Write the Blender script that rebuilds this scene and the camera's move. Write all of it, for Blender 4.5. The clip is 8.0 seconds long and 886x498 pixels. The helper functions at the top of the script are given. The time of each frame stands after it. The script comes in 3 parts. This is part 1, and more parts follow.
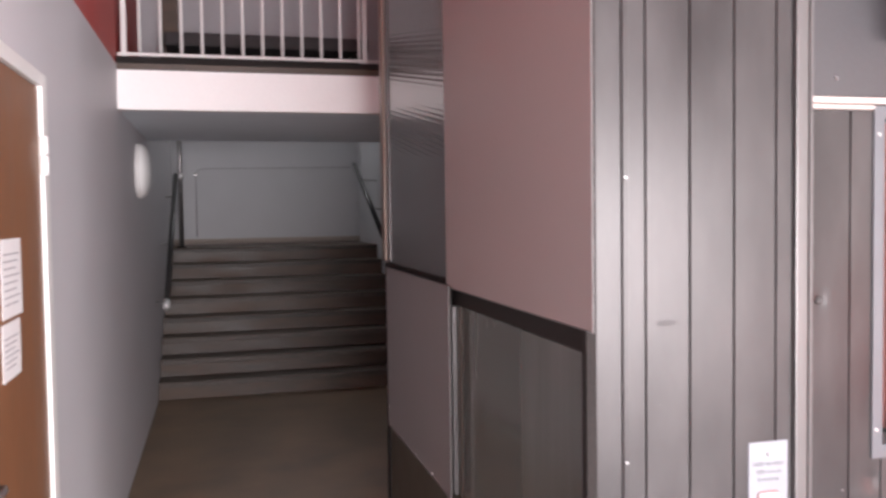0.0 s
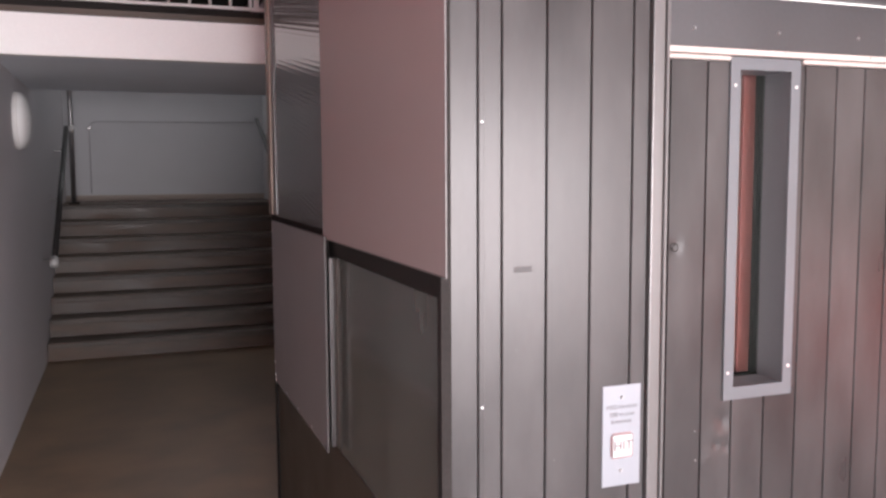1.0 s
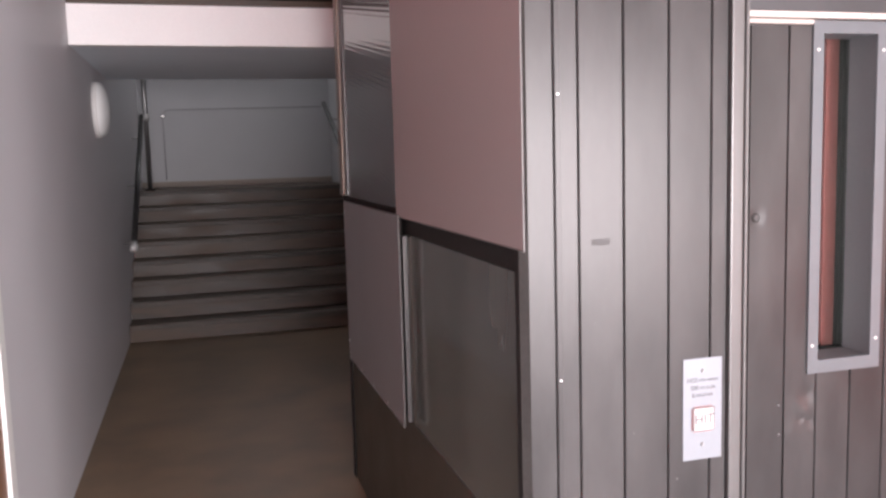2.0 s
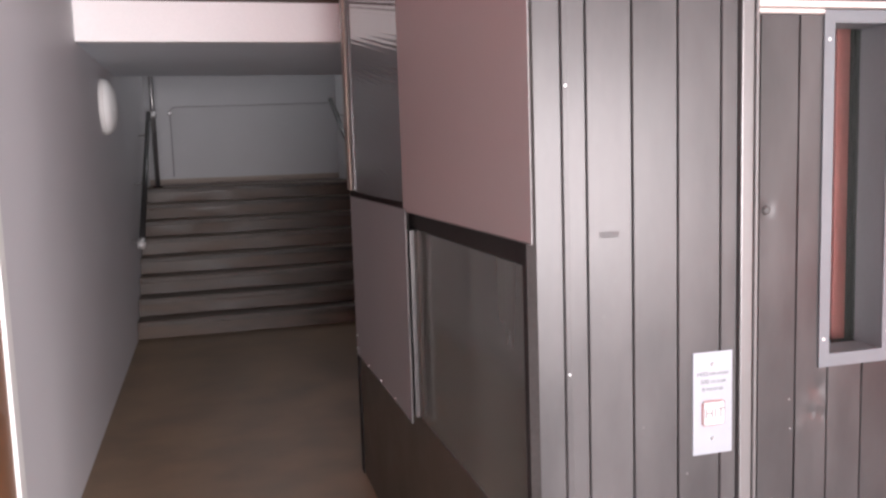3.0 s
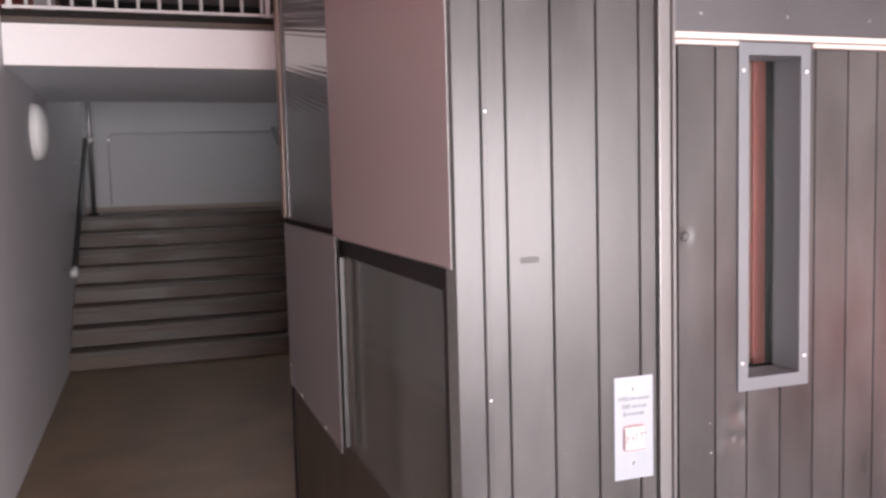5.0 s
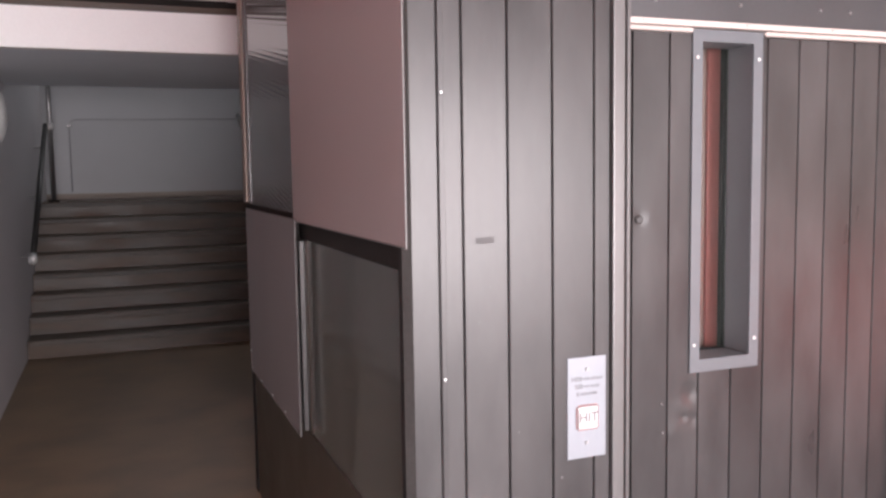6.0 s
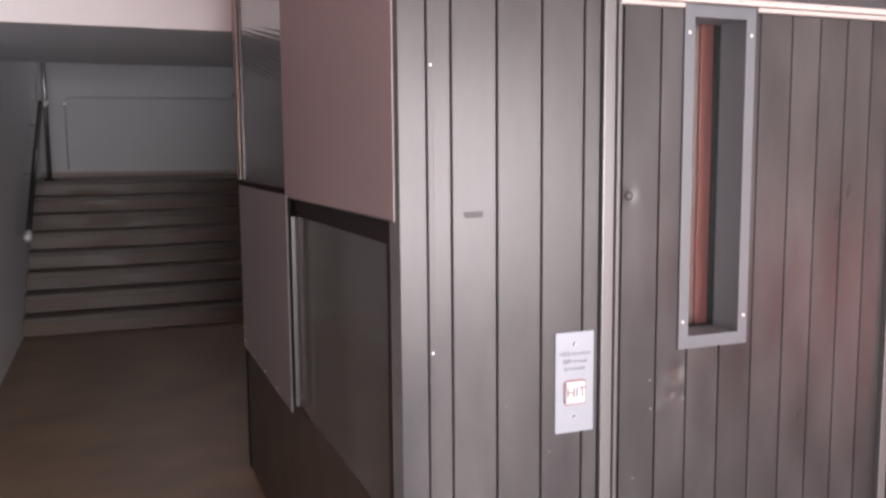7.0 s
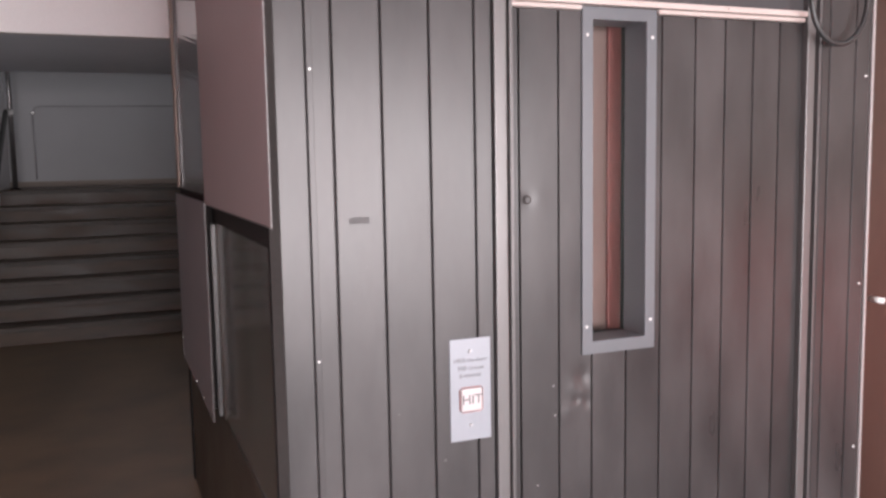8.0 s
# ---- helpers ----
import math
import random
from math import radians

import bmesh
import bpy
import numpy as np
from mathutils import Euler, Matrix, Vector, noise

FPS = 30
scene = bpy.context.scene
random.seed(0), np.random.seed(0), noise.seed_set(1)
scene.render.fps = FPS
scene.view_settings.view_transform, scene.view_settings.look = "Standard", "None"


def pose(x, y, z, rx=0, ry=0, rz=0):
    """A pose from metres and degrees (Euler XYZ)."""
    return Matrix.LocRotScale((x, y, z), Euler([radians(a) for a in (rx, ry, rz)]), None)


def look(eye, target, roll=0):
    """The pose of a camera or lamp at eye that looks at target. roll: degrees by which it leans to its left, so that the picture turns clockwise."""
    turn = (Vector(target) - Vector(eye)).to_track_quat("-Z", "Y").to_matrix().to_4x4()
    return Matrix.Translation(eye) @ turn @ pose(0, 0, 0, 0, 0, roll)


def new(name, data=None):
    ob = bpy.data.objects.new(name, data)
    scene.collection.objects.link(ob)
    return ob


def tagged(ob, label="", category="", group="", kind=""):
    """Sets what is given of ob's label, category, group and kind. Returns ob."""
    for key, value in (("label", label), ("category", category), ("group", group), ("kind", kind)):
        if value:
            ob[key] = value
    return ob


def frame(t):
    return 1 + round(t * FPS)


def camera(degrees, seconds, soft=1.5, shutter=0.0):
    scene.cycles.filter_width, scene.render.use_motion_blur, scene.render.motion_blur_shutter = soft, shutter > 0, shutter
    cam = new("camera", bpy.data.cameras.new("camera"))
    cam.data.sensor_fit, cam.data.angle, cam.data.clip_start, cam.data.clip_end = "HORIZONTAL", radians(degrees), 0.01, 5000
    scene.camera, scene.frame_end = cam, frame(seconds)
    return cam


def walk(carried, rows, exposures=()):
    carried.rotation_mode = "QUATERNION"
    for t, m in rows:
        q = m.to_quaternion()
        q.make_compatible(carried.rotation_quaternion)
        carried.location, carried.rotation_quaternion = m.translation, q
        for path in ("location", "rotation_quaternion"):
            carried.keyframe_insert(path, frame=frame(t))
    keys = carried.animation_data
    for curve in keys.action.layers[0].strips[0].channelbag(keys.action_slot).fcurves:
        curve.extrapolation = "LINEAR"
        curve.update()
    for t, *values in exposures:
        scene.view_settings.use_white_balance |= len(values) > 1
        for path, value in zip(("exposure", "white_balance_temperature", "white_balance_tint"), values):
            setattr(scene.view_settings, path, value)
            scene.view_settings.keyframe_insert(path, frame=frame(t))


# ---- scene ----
cam = camera(55.2, 8.0, soft=2.6, shutter=0.3)
PATH = [
    (0, (0.568, 0.111, 1.692), (1.079, 2.043, 1.606), -0.8),
    (0.2, (0.623, 0.105, 1.675), (1.218, 2.011, 1.557), -0.8),
    (0.3, (0.648, 0.104, 1.664), (1.294, 1.993, 1.545), 0.1),
    (0.5, (0.683, 0.103, 1.667), (1.345, 1.985, 1.516), 0.0),
    (0.7, (0.701, 0.105, 1.661), (1.406, 1.969, 1.502), 0.7),
    (1, (0.71, 0.099, 1.654), (1.404, 1.966, 1.474), -0.3),
    (1.2, (0.706, 0.097, 1.649), (1.38, 1.971, 1.463), -0.6),
    (1.5, (0.697, 0.091, 1.653), (1.332, 1.979, 1.472), -0.9),
    (1.7, (0.68, 0.093, 1.648), (1.247, 2.0, 1.446), -1.4),
    (2.8, (0.683, 0.108, 1.631), (1.215, 2.022, 1.397), -1.8),
    (3, (0.685, 0.111, 1.631), (1.214, 2.026, 1.402), -1.9),
    (3.3, (0.716, 0.119, 1.621), (1.313, 2.016, 1.411), -2.0),
    (3.5, (0.71, 0.116, 1.632), (1.288, 2.021, 1.438), -2.0),
    (3.8, (0.706, 0.12, 1.621), (1.264, 2.033, 1.439), -1.4),
    (4, (0.712, 0.121, 1.63), (1.268, 2.034, 1.455), -1.5),
    (4.3, (0.71, 0.116, 1.62), (1.275, 2.027, 1.444), -1.3),
    (4.5, (0.718, 0.111, 1.623), (1.292, 2.017, 1.436), -1.3),
    (4.7, (0.727, 0.105, 1.62), (1.33, 2.004, 1.45), -1.1),
    (5, (0.747, 0.101, 1.617), (1.396, 1.986, 1.455), -1.5),
    (5.2, (0.753, 0.093, 1.617), (1.454, 1.963, 1.49), -1.0),
    (6.3, (0.772, 0.078, 1.583), (1.498, 1.931, 1.391), -0.7),
    (6.5, (0.776, 0.078, 1.585), (1.514, 1.928, 1.407), -0.5),
    (6.8, (0.786, 0.077, 1.577), (1.522, 1.927, 1.389), -0.2),
    (7, (0.788, 0.07, 1.569), (1.509, 1.922, 1.347), -0.5),
    (7.2, (0.805, 0.067, 1.562), (1.511, 1.921, 1.308), -0.7),
    (7.5, (0.87, 0.046, 1.556), (1.61, 1.889, 1.323), -1.5),
    (7.8, (0.962, 0.013, 1.553), (1.713, 1.852, 1.325), -1.1),
    (8, (1.019, 0.008, 1.563), (1.76, 1.853, 1.355), -1.0),
]
walk(cam, [(t, look(eye, target, roll)) for t, eye, target, roll in PATH],
     [(0, 2.5), (0.5, 2.35), (1.0, 2.22), (1.5, 2.25), (3.0, 2.42), (3.5, 2.38), (4.5, 2.37), (5.0, 2.33), (6.5, 2.06), (7.0, 2.0), (7.5, 1.98), (8.0, 1.73)])

# ---- world and light ----
world = bpy.data.worlds.new("daylight")
scene.world = world
world.use_nodes = True
wn = world.node_tree.nodes
sky = wn.new("ShaderNodeTexSky")
sky.sky_type, sky.sun_disc = "NISHITA", False
sky.sun_elevation, sky.sun_rotation = radians(17), radians(233)
wn["Background"].inputs["Strength"].default_value = 0.04
world.node_tree.links.new(sky.outputs["Color"], wn["Background"].inputs["Color"])


def area_lamp(name, m, sx, sy, watts, colour):
    d = bpy.data.lights.new(name, "AREA")
    d.shape, d.size, d.size_y, d.energy, d.color = "RECTANGLE", sx, sy, watts, colour
    ob = new(name, d)
    ob.matrix_world = m
    return ob


SOUTH, EAST, TOP = -3.6, 6.2, 5.2
sun_data = bpy.data.lights.new("sun", "SUN")
sun_data.energy, sun_data.angle, sun_data.color = 5.0, radians(0.6), (1.0, 0.93, 0.84)
sun = new("sun", sun_data)
sun.matrix_world = look((-8, -12, 6), (-8 + 0.80 * math.cos(radians(17)), -12 + 0.60 * math.cos(radians(17)), 6 - math.sin(radians(17))))
area_lamp("window_daylight", look((2.48, SOUTH + 0.02, 1.30), (2.48, 2, 1.30)), 4.65, 1.65, 198, (1.0, 0.935, 0.965))
# added fill that brightens the stairs and landing wall from an assumed window
area_lamp("stairwell_fill_light", look((1.5, 11.52, 4.1), (1.5, 9, 2.6)), 1.6, 1.0, 2.8, (1.0, 0.97, 0.955))
# hidden strip lamp added between door and car to brighten the red panel
area_lamp("car_panel_fill", look((2.62, 1.985, 1.55), (2.36, 2.10, 1.55)), 0.05, 1.7, 0.35, (1.0, 0.9, 0.85))

# ---- materials ----


def material(name, base, rough=0.5, metal=0.0, var=0.12, scale=6.0, bump=0.05, fine=90.0, stretch=(1, 1, 1), spec=0.5, tint=None, grain=0.5, coat=0.0, wear=0.06, depth=0.004):
    m = bpy.data.materials.new(name)
    m.use_nodes = True
    n, l = m.node_tree.nodes, m.node_tree.links
    b = n["Principled BSDF"]
    b.inputs["Metallic"].default_value = metal
    b.inputs["Specular IOR Level"].default_value = spec
    b.inputs["Coat Weight"].default_value = coat
    b.inputs["Coat Roughness"].default_value = 0.25
    co = n.new("ShaderNodeTexCoord")
    mp = n.new("ShaderNodeMapping")
    mp.inputs["Scale"].default_value = stretch
    l.new(co.outputs["Object"], mp.inputs["Vector"])
    big, small = n.new("ShaderNodeTexNoise"), n.new("ShaderNodeTexNoise")
    big.inputs["Scale"].default_value, big.inputs["Detail"].default_value = scale, 4
    small.inputs["Scale"].default_value, small.inputs["Detail"].default_value = fine, 3
    l.new(mp.outputs["Vector"], big.inputs["Vector"])
    l.new(mp.outputs["Vector"], small.inputs["Vector"])
    mix = n.new("ShaderNodeMix")
    mix.data_type = "FLOAT"
    mix.inputs[0].default_value = 1 - grain
    l.new(small.outputs["Fac"], mix.inputs[2])
    l.new(big.outputs["Fac"], mix.inputs[3])
    ramp = n.new("ShaderNodeValToRGB")
    lo = [max(0, c * (1 - var)) for c in base]
    hi = [min(1, c * (1 + var)) for c in (tint or base)]
    ramp.color_ramp.elements[0].position, ramp.color_ramp.elements[0].color = 0.3, (*lo, 1)
    ramp.color_ramp.elements[1].position, ramp.color_ramp.elements[1].color = 0.7, (*hi, 1)
    l.new(mix.outputs[0], ramp.inputs["Fac"])
    info = n.new("ShaderNodeObjectInfo")
    rnd = n.new("ShaderNodeMapRange")
    rnd.inputs["To Min"].default_value, rnd.inputs["To Max"].default_value = 1 - var * 0.5, 1 + var * 0.5
    l.new(info.outputs["Random"], rnd.inputs["Value"])
    hsv = n.new("ShaderNodeHueSaturation")
    l.new(ramp.outputs["Color"], hsv.inputs["Color"])
    l.new(rnd.outputs["Result"], hsv.inputs["Value"])
    l.new(hsv.outputs["Color"], b.inputs["Base Color"])
    rr = n.new("ShaderNodeMapRange")
    rr.inputs["To Min"].default_value, rr.inputs["To Max"].default_value = max(0.02, rough - wear), min(1, rough + wear)
    rr.inputs["From Min"].default_value, rr.inputs["From Max"].default_value = 0.2, 0.8
    l.new(big.outputs["Fac"], rr.inputs["Value"])
    l.new(rr.outputs["Result"], b.inputs["Roughness"])
    if bump:
        bp = n.new("ShaderNodeBump")
        bp.inputs["Strength"].default_value, bp.inputs["Distance"].default_value = bump, depth
        l.new(mix.outputs[0], bp.inputs["Height"])
        l.new(bp.outputs["Normal"], b.inputs["Normal"])
    return m


M_WALL = material("grey_white_wall_paint", (0.61, 0.59, 0.61), 0.55, var=0.05, scale=1.6, bump=0.12, fine=160)
M_BACK = material("pale_stairwell_paint", (0.62, 0.62, 0.64), 0.6, var=0.07, scale=1.2, bump=0.12, fine=120)
M_SOFFIT = material("soffit_paint", (0.78, 0.82, 0.87), 0.7, var=0.05, scale=2, bump=0.1)
M_FASCIA = material("white_fascia_paint", (0.90, 0.87, 0.86), 0.5, var=0.03, scale=2, bump=0.05)
M_RED = material("red_wall_paint", (0.50, 0.055, 0.045), 0.5, var=0.08, scale=2, bump=0.08)
M_FLOOR = material("brown_floor_covering", (0.128, 0.086, 0.052), 0.42, var=0.45, scale=2.2, bump=0.05, fine=240, tint=(0.163, 0.112, 0.070), spec=0.25)
M_STONE = material("blue_grey_floor_stone", (0.115, 0.120, 0.131), 0.4, var=0.14, scale=1.6, bump=0.04, fine=180)
M_STEP = material("dark_stair_stone", (0.070, 0.044, 0.029), 0.48, var=0.55, scale=4, stretch=(0.5, 2.5, 2.5), grain=0.25, wear=0.14, bump=0.06, fine=200)
M_CLAD = material("brown_grey_metal_cladding", (0.0385, 0.035, 0.035), 0.325, metal=0.14, var=0.34, scale=2.6, bump=0.12, fine=30, stretch=(2.6, 2.6, 0.9), spec=0.36, grain=0.08, wear=0.07, depth=0.006)
M_GROOVE = material("dark_groove", (0.04, 0.034, 0.033), 0.7, var=0.1)
M_POST = material("light_bronze_aluminium", (0.10, 0.094, 0.093), 0.38, metal=0.3, var=0.08, scale=5, stretch=(2, 2, 0.3))
M_STRIP = material("pale_corner_metal", (0.30, 0.275, 0.27), 0.35, metal=0.3, var=0.08, scale=5, stretch=(2, 2, 0.3))
M_TRIM = material("cream_metal_trim", (0.42, 0.355, 0.33), 0.35, metal=0.0, var=0.04, scale=9)
M_TRANSOM = material("dark_grey_sheet_metal", (0.045, 0.043, 0.046), 0.42, metal=0.2, var=0.1, scale=3)
M_WINFRAME = material("light_grey_enamel", (0.090, 0.095, 0.104), 0.4, var=0.05, scale=6)
M_REVEAL = material("grey_reveal_enamel", (0.10, 0.098, 0.104), 0.45, var=0.06, scale=6)
M_PINK = material("rose_brown_laminate", (0.263, 0.212, 0.207), 0.5, var=0.05, scale=1.3, bump=0.04, fine=300)
M_GREY = material("grey_laminate", (0.165, 0.15, 0.152), 0.5, var=0.06, scale=2, bump=0.04, fine=300)
M_FRAME = material("near_black_frame", (0.028, 0.025, 0.024), 0.85, var=0.15, scale=8, spec=0.04)
M_EDGE = material("pale_panel_edge", (0.115, 0.104, 0.102), 0.5, var=0.08, scale=14)
M_BRASS = material("brown_anodised_edge", (0.21, 0.155, 0.125), 0.4, metal=0.3, var=0.08, scale=8)
M_PLINTH = material("dark_plinth", (0.048, 0.038, 0.030), 0.35, var=0.15, scale=4)
M_DOOR = material("brown_wood_veneer", (0.20, 0.088, 0.042), 0.45, var=0.22, scale=3, bump=0.06, fine=40, stretch=(4, 4, 0.3))
M_WHITE = material("white_gloss_paint", (0.80, 0.78, 0.76), 0.35, var=0.03)
M_OPAL = material("white_opal_glass", (0.93, 0.92, 0.91), 0.25, var=0.02, coat=0.3)
M_PAPER = material("white_paper", (0.80, 0.78, 0.78), 0.8, var=0.04, scale=20)
M_PRINT = material("grey_engraved_print", (0.10, 0.095, 0.10), 0.6, var=0.1)
# pale, mostly non-metal base paints the white glints of the screws
M_CHROME = material("chrome", (0.75, 0.74, 0.73), 0.25, metal=0.35, var=0.05)
M_STEEL = material("worn_steel", (0.33, 0.32, 0.32), 0.35, metal=0.9, var=0.15, scale=20)
M_RAIL = material("dark_handrail_plastic", (0.022, 0.02, 0.02), 0.4, var=0.15)
M_RAILWHITE = material("white_railing_paint", (0.72, 0.69, 0.68), 0.4, var=0.04)
M_PLATE = material("brushed_aluminium_plate", (0.210, 0.220, 0.242), 0.40, metal=0.2, var=0.04, scale=10, fine=200, stretch=(8, 1, 0.6))
M_BUTTON = material("white_button_plastic", (0.42, 0.385, 0.385), 0.3, var=0.03)
M_REDLINE = material("red_ring_plastic", (0.36, 0.17, 0.17), 0.35, var=0.05)
M_DARKBENCH = material("dark_bench_fabric", (0.055, 0.048, 0.050), 0.85, var=0.2, scale=30, bump=0.2)
M_UPPER = material("upper_hall_paint", (0.42, 0.41, 0.43), 0.6, var=0.06, scale=2)
M_HALL = material("grey_brown_hall_paint", (0.47, 0.40, 0.35), 0.6, var=0.06, scale=2)
M_DOORDARK = material("dark_brown_wood_veneer", (0.036, 0.016, 0.011), 0.45, var=0.22, scale=3, bump=0.06, fine=40, stretch=(4, 4, 0.3))
M_NOSING = material("black_rubber_nosing", (0.058, 0.043, 0.034), 0.5, var=0.6, scale=5)
M_FAINT = material("faint_print", (0.42, 0.40, 0.42), 0.7, var=0.1)
M_CARRED = material("red_lift_car_panel", (0.40, 0.125, 0.115), 0.4, var=0.10, scale=4)
# red panel colour with the window pane's reflection painted in
M_CARREFLECT = material("car_panel_painted_reflection", (0.24, 0.15, 0.135), 0.4, var=0.15, scale=3, stretch=(6, 6, 0.4))
M_CARGREEN = material("dark_green_rubber", (0.035, 0.048, 0.042), 0.4, var=0.15)
M_CABLE = material("black_cable", (0.02, 0.02, 0.02), 0.4, var=0.1)
M_STAIN = material("dark_scuff", (0.042, 0.039, 0.039), 0.6, var=0.2, scale=60)


def glass(name, colour, rough):
    m = bpy.data.materials.new(name)
    m.use_nodes = True
    n, l = m.node_tree.nodes, m.node_tree.links
    out = n["Material Output"]
    gl, tr, mx = n.new("ShaderNodeBsdfGlossy"), n.new("ShaderNodeBsdfTransparent"), n.new("ShaderNodeMixShader")
    lw, pw, fr = n.new("ShaderNodeLayerWeight"), n.new("ShaderNodeMath"), n.new("ShaderNodeMath")
    lw.inputs["Blend"].default_value = 0.5
    pw.operation, fr.operation = "POWER", "MULTIPLY_ADD"
    pw.inputs[1].default_value = 5.0
    fr.inputs[1].default_value, fr.inputs[2].default_value = 0.92, 0.06
    l.new(lw.outputs["Facing"], pw.inputs[0])
    l.new(pw.outputs[0], fr.inputs[0])
    gl.inputs["Roughness"].default_value = rough
    tr.inputs["Color"].default_value = (*colour, 1)
    l.new(fr.outputs[0], mx.inputs["Fac"])
    l.new(tr.outputs["BSDF"], mx.inputs[1])
    l.new(gl.outputs["BSDF"], mx.inputs[2])
    l.new(mx.outputs["Shader"], out.inputs["Surface"])
    return m


M_GLASS = glass("clear_glass", (0.85, 0.88, 0.87), 0.05)


def wired_glass():
    m = material("dark_ribbed_glass", (0.105, 0.110, 0.113), 0.15, var=0.08, scale=0.6, grain=0.0, bump=0.0, spec=0.7)
    n, l = m.node_tree.nodes, m.node_tree.links
    b = n["Principled BSDF"]
    # fine slanting ribs, 20 mm apart
    co, dot, times, wave = n.new("ShaderNodeTexCoord"), n.new("ShaderNodeVectorMath"), n.new("ShaderNodeMath"), n.new("ShaderNodeMath")
    dot.operation, times.operation, wave.operation = "DOT_PRODUCT", "MULTIPLY", "SINE"
    dot.inputs[1].default_value = (0.0, -0.18, 1.0)
    times.inputs[1].default_value = 2 * math.pi / 0.020
    bp = n.new("ShaderNodeBump")
    bp.inputs["Strength"].default_value, bp.inputs["Distance"].default_value = 0.32, 0.0005
    l.new(co.outputs["Object"], dot.inputs[0])
    l.new(dot.outputs["Value"], times.inputs[0])
    l.new(times.outputs[0], wave.inputs[0])
    l.new(wave.outputs[0], bp.inputs["Height"])
    l.new(bp.outputs["Normal"], b.inputs["Normal"])
    return m


M_WIRED = wired_glass()
# vertical streaks in the base colour stand in for soft reflections
M_SMOKED = material("smoked_glass_painted_streaks", (0.098, 0.104, 0.096), 0.14, var=0.3, scale=1, bump=0.0, stretch=(1, 4, 0.3), spec=1.0, grain=0.0)
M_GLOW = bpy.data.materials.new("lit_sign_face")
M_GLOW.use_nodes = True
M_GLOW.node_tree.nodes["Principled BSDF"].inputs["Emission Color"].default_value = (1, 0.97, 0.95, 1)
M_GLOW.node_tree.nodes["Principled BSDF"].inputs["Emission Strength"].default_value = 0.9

# ---- building helpers ----


def box(bm, x0, x1, y0, y1, z0, z1, bevel=0.0):
    vs = [bm.verts.new((x, y, z)) for x in (x0, x1) for y in (y0, y1) for z in (z0, z1)]
    fs = [bm.faces.new([vs[i] for i in q]) for q in ((0, 1, 3, 2), (4, 6, 7, 5), (0, 4, 5, 1), (2, 3, 7, 6), (0, 2, 6, 4), (1, 5, 7, 3))]
    if bevel:
        bmesh.ops.bevel(bm, geom=list({e for f in fs for e in f.edges}), offset=bevel, segments=1 if bevel < 0.004 else 2, affect="EDGES", profile=0.6)
    return bm


def B(x0, x1, y0, y1, z0, z1, bevel=0.0):
    return box(bmesh.new(), x0, x1, y0, y1, z0, z1, bevel)


def cyl(p, q, r, seg=14, r2=None, bm=None):
    bm = bm or bmesh.new()
    p, q = Vector(p), Vector(q)
    m = Matrix.Translation((p + q) / 2) @ (q - p).to_track_quat("Z", "Y").to_matrix().to_4x4()
    bmesh.ops.create_cone(bm, cap_ends=True, segments=seg, radius1=r, radius2=r if r2 is None else r2, depth=(q - p).length, matrix=m)
    return bm


def tube(points, r, seg=10):
    bm = bmesh.new()
    pts = [Vector(p) for p in points]
    rings = []
    for i, p in enumerate(pts):
        d = (pts[min(i + 1, len(pts) - 1)] - pts[max(i - 1, 0)]).normalized()
        side = d.cross(Vector((0.31, 0.93, 0.17))).normalized()
        up = d.cross(side)
        rings.append([bm.verts.new(p + r * (math.cos(a) * side + math.sin(a) * up)) for a in [2 * math.pi * k / seg for k in range(seg)]])
    for a, b in zip(rings, rings[1:]):
        for k in range(seg):
            bm.faces.new((a[k], a[(k + 1) % seg], b[(k + 1) % seg], b[k]))
    bm.faces.new(rings[0][::-1])
    bm.faces.new(rings[-1])
    return bm


def mesh_of(name, bm, mat, smooth=False):
    me = bpy.data.meshes.new(name)
    bmesh.ops.recalc_face_normals(bm, faces=bm.faces)
    bm.to_mesh(me)
    bm.free()
    me.materials.append(mat)
    if smooth:
        for p in me.polygons:
            p.use_smooth = True
    return me


def part(name, bm, mat, parent=None, label="", smooth=False):
    ob = new(name, mesh_of(name, bm, mat, smooth))
    if parent:
        ob.parent = parent
    if label:
        ob["label"] = label
    return ob


def thing(name, at, label, category, group="", kind=""):
    ob = new(name)
    ob.empty_display_size = 0.1
    ob["base"] = tuple(at)
    return tagged(ob, label, category, group, kind)


def setting(name, bm, mat, label, category="structure"):
    return tagged(part(name, bm, mat), label, category, kind="structure")


def words(text, x, z, size, y, mat, parent, name="lettering", align="CENTER"):
    c = bpy.data.curves.new(name, "FONT")
    c.body, c.size, c.align_x, c.align_y, c.extrude = text, size, align, "CENTER", 0.0003
    c.materials.append(mat)
    ob = new(name, c)
    ob.matrix_world = pose(x, y, z, 90, 0, 0)
    ob.parent = parent
    return ob


# ---- the setting ----
FACE, DOORY, SIDE, REAR = 1.85, 1.912, 1.376, 4.30
STEP_Y, RISE, GOING, STEPS = 8.25, 0.165, 0.29, 8
LAND = RISE * STEPS
BACKY, STAIR_E, SLABZ, SLAB_N, UP = 11.6, 2.43, 2.343, 7.80, 2.654

